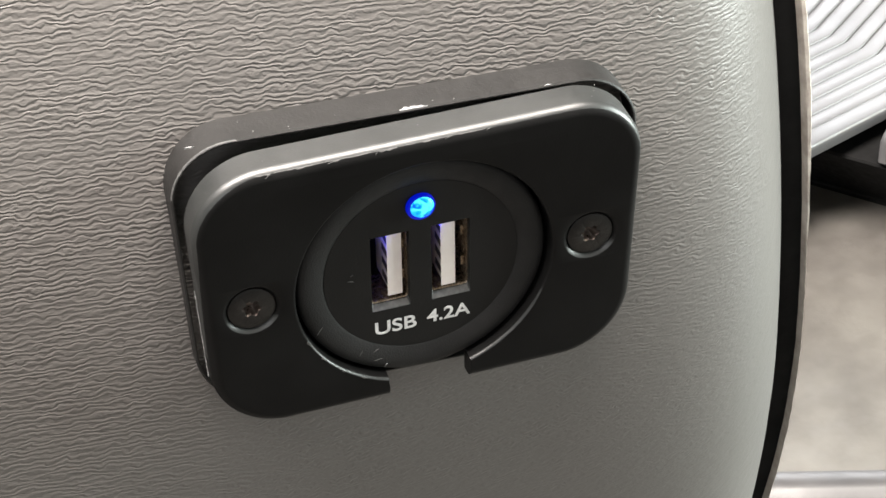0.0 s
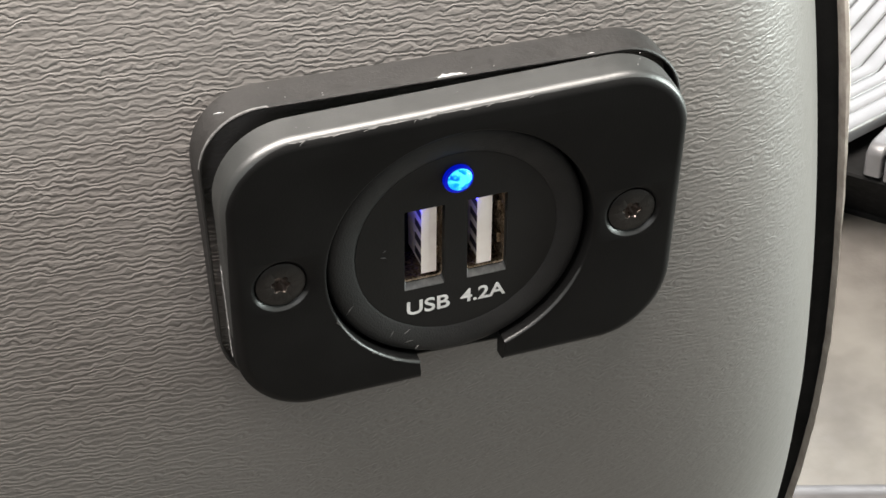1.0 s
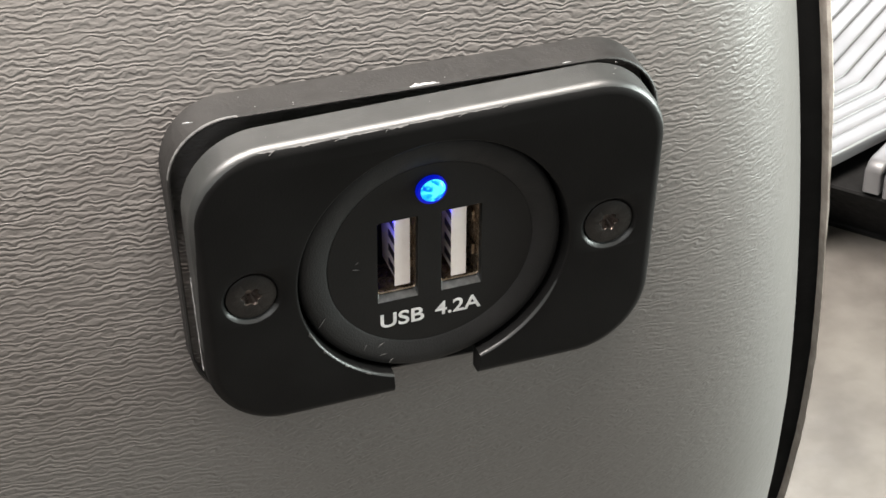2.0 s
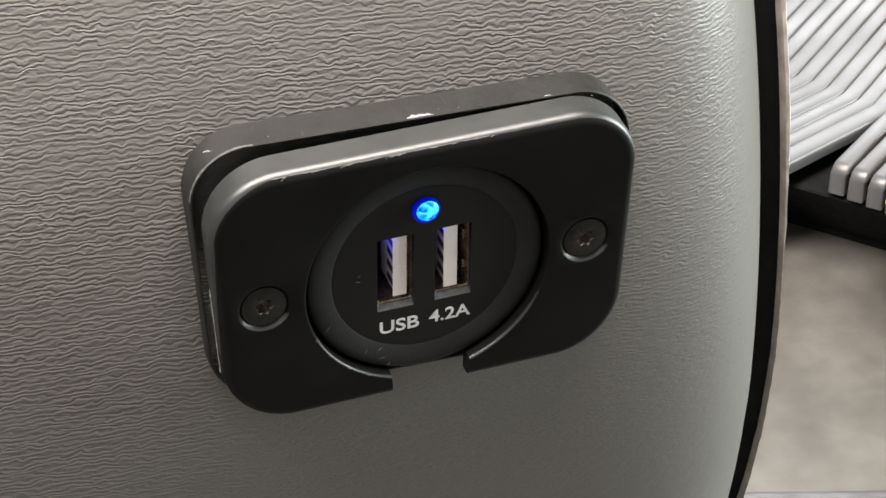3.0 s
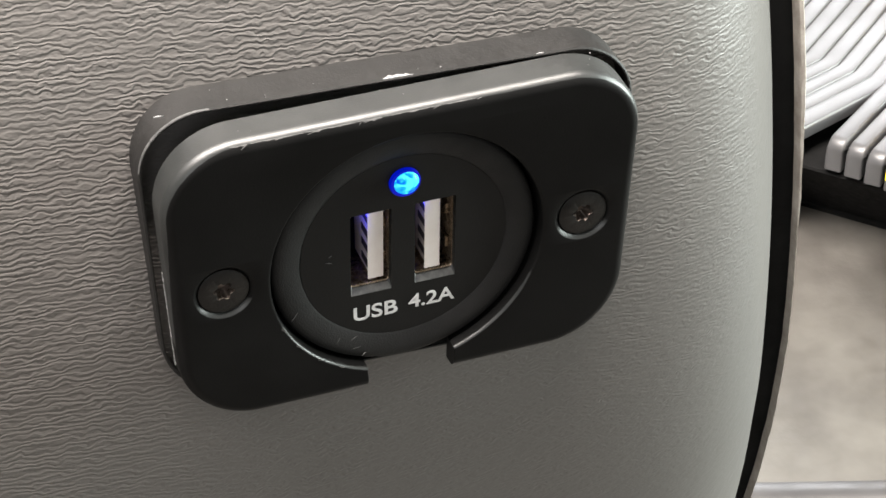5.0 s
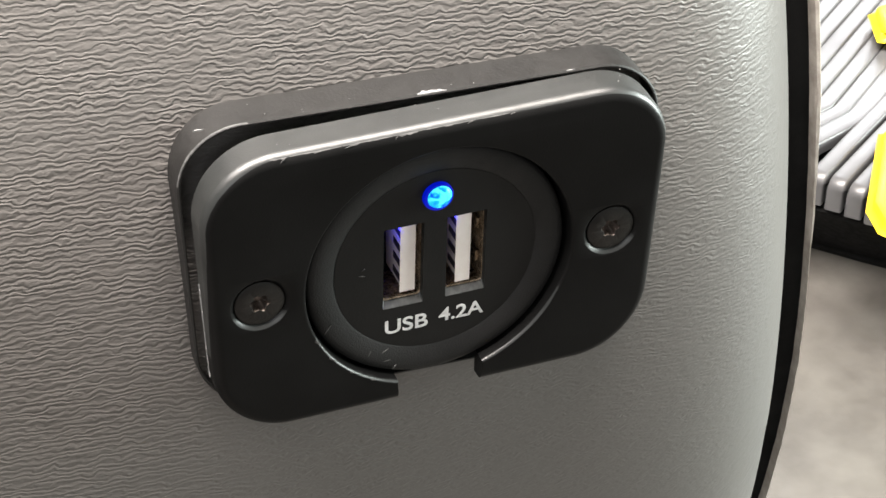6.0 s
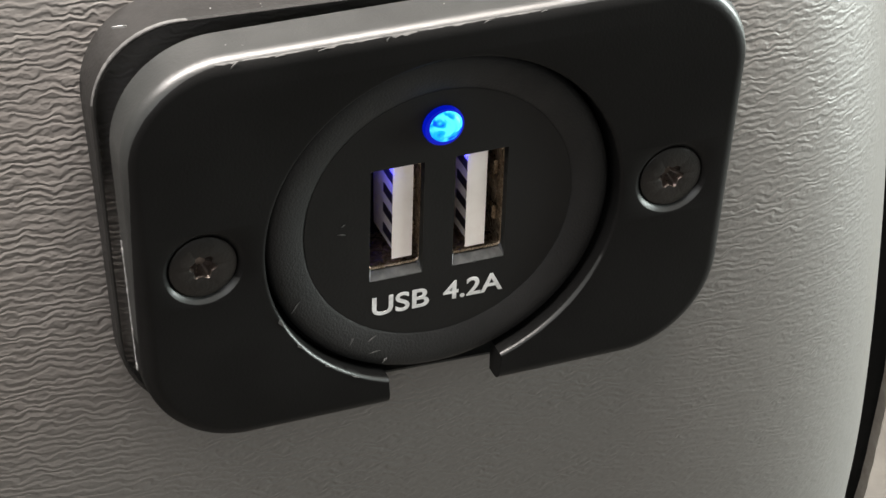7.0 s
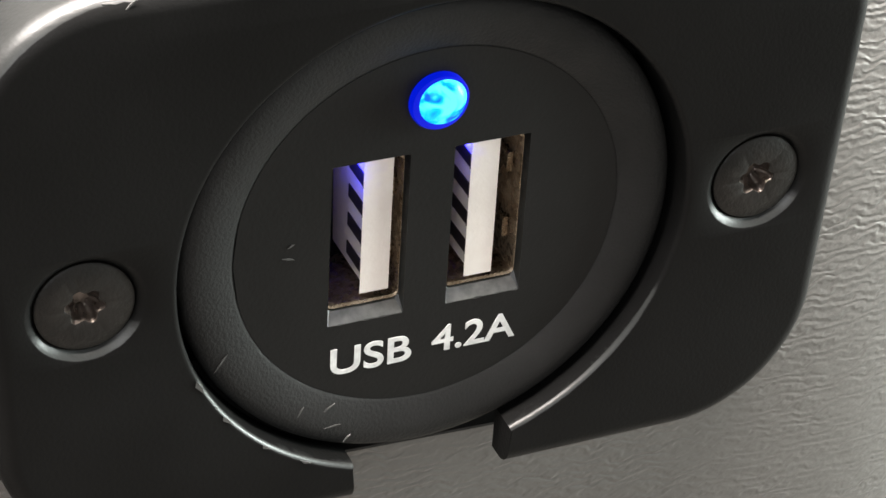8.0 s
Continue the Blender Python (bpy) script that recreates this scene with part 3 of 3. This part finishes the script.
edge_strip("fibre_edge_trim", [(3.7, 7.6), (4.0, 7.2), (4.6, 7.2), (4.9, 7.6), (5.0, 9), (5.0, 14), (3.7, 14)], FIBRE, "raw beige fibre edge beside the black gap strip", "trim", lambda z: min(1.05, max(0.1, 1.0 + 0.028 * (z + 12))), 0.12)


# ---- floor, ribbed tread, yellow strap, rail ----
def floor_slab():
    bm = bmesh.new()
    box(bm, -1000, 1500, -1200, 1700, -350, -330)
    return solid("floor", bm, FLOOR, "scuffed grey cab floor covering", "floor", "structure", False)


floor_slab()

tread = thing("ribbed_tread", "glossy black rubber tread block with chevron ribs on the floor", "tread")


def tread_base():
    bm = bmesh.new()
    o = [(262, 402), (283, 380), (305, 357), (345, 318), (700, 560), (560, 760), (240, 520)]
    loft(bm, [[(x, y, -330) for x, y in o], [(x - 14, y - 20, -298) for x, y in o]], True, True, True)
    bevel(bm, 3, 3)
    part("base", bm, RUBBER, tread, "matt black rubber base")


tread_base()


def rib(path, width, height, nose=False):
    """A rounded bar along a plan path; nose: its first end rolls down over the block's edge."""
    pts = [Vector((x, y, -290 + height)) for x, y in path]
    if nose:
        d = (pts[0] - pts[1]).normalized()
        r = 4
        extra = [pts[0] + d * r * math.sin(radians(a)) + Vector((0, 0, -r * (1 - math.cos(radians(a))))) for a in (90, 75, 60, 45, 30, 15)]
        pts = [extra[0] + Vector((0, 0, -8))] + extra + pts
    bm = bmesh.new()
    rings = []
    for i, p in enumerate(pts):
        a, b = pts[max(i - 1, 0)], pts[min(i + 1, len(pts) - 1)]
        d = (b - a).normalized()
        side = Vector((-d.y, d.x, 0))
        side = side.normalized() if side.length > 0.05 else Vector((-0.7, 0.7, 0))
        up = d.cross(side)
        if up.z < -0.01:
            up = -up
        ring = []
        for u, v in ((-0.5, -0.95), (-0.5, -0.4), (-0.48, -0.17), (-0.43, -0.04), (-0.36, 0), (0.36, 0), (0.43, -0.04), (0.48, -0.17), (0.5, -0.4), (0.5, -0.95)):
            ring.append(p + side * (u * width) + up * (v * height))
        rings.append(ring)
    loft(bm, rings, True, True, True)
    return part("rib", bm, RIB, tread, angle=40)


for k in range(10):
    bx, by = 309.5 - 3.5 * k, 379.0 + 5.4 * k
    rib([(bx - 110, by - 38), (bx - 18, by - 6.2), (bx - 4, by - 1.4), (bx, by), (bx + 4, by + 3.2), (bx + 60, by + 48), (bx + 170, by + 136)], 6.6 if k else 8.0, 5)
for k in range(4):
    ax, ay = 281.2 + 4.3 * k, 352.6 - 5.9 * k
    rib([(ax, ay), (ax + 17, ay + 12), (ax + 150, ay + 105)], 6.4, 6, True)


def yellow_cover(o):
    bm = bmesh.new()
    loft(bm, [[(x, y, -281) for x, y in o], [(x, y, -276) for x, y in o]], True, True, True)
    bevel(bm, 2, 2)
    return solid("yellow_cover", bm, YELLOW, "bright yellow plastic cover lying on the ribbed tread", "cover")


yellow_cover([(283, 322), (281, 311), (286, 302), (345, 262), (400, 320), (350, 350), (308, 359)])
yellow_cover([(343, 429), (338, 414), (390, 380), (430, 440)])


def step_nosing():
    a, b = Vector((150, 259, 0)), Vector((400, 190, 0))
    d = (b - a).normalized()
    s = Vector((d.y, -d.x, 0))
    prof = [(0, -330), (0, -323), (2.5, -319.5), (7, -318), (11, -319), (15, -322), (70, -324), (70, -330)]
    bm = bmesh.new()
    rings = []
    for k in range(13):
        p = a + (b - a) * (k / 12)
        rings.append([(p.x + s.x * u, p.y + s.y * u, z + 1.2 * math.sin(k)) for u, z in prof])
    loft(bm, rings, True, True, True)
    return solid("step_nosing", bm, NOSING, "dark grey rubber step nosing with a shiny rounded lip", "step nosing")


step_nosing()


# ---- the assumed, unseen cab shell that closes the place and limits the sky ----
def wall(name, x0, x1, y0, y1, z0, z1, label):
    bm = bmesh.new()
    box(bm, x0, x1, y0, y1, z0, z1)
    return solid(name, bm, LINING, label, "wall", "structure", False)


wall("wall_left", -1040, -1000, -1200, 1700, -330, 1100, "unseen dark grey cab side lining")
wall("wall_far", -1000, 620, 1700, 1740, -330, 1100, "dark grey cab lining beside the windscreen")
wall("wall_far_low", 620, 1500, 1700, 1740, -330, 250, "dark grey cab lining under the windscreen")
# rear wall with an opening made up for the fill lamp
wall("wall_near", -400, 1500, -1240, -1200, -330, 1100, "dark grey cab rear lining")
wall("wall_near_low", -1000, -400, -1240, -1200, -330, 240, "unseen dark grey cab lining under the rear fill lamp's opening")
wall("wall_near_top", -1000, -400, -1240, -1200, 700, 1100, "unseen dark grey cab lining above the rear fill lamp's opening")
wall("wall_right", 1500, 1540, 300, 1700, -330, 1100, "unseen dark grey cab side lining")
# added to keep sky light off the panel's front
wall("wall_right_sky_block", 1500, 1540, -1200, -200, -330, 1100, "unseen dark grey cab side lining")
# assumed roof, left open only round the overhead lamps
wall("ceiling", -1000, 1500, 150, 1700, 1100, 1140, "unseen dark grey cab roof lining")
wall("ceiling_rear", -1000, 1500, -1200, -250, 1100, 1140, "unseen dark grey cab roof lining")
wall("ceiling_edge", 420, 1500, -250, 150, 1100, 1140, "unseen dark grey cab roof lining")
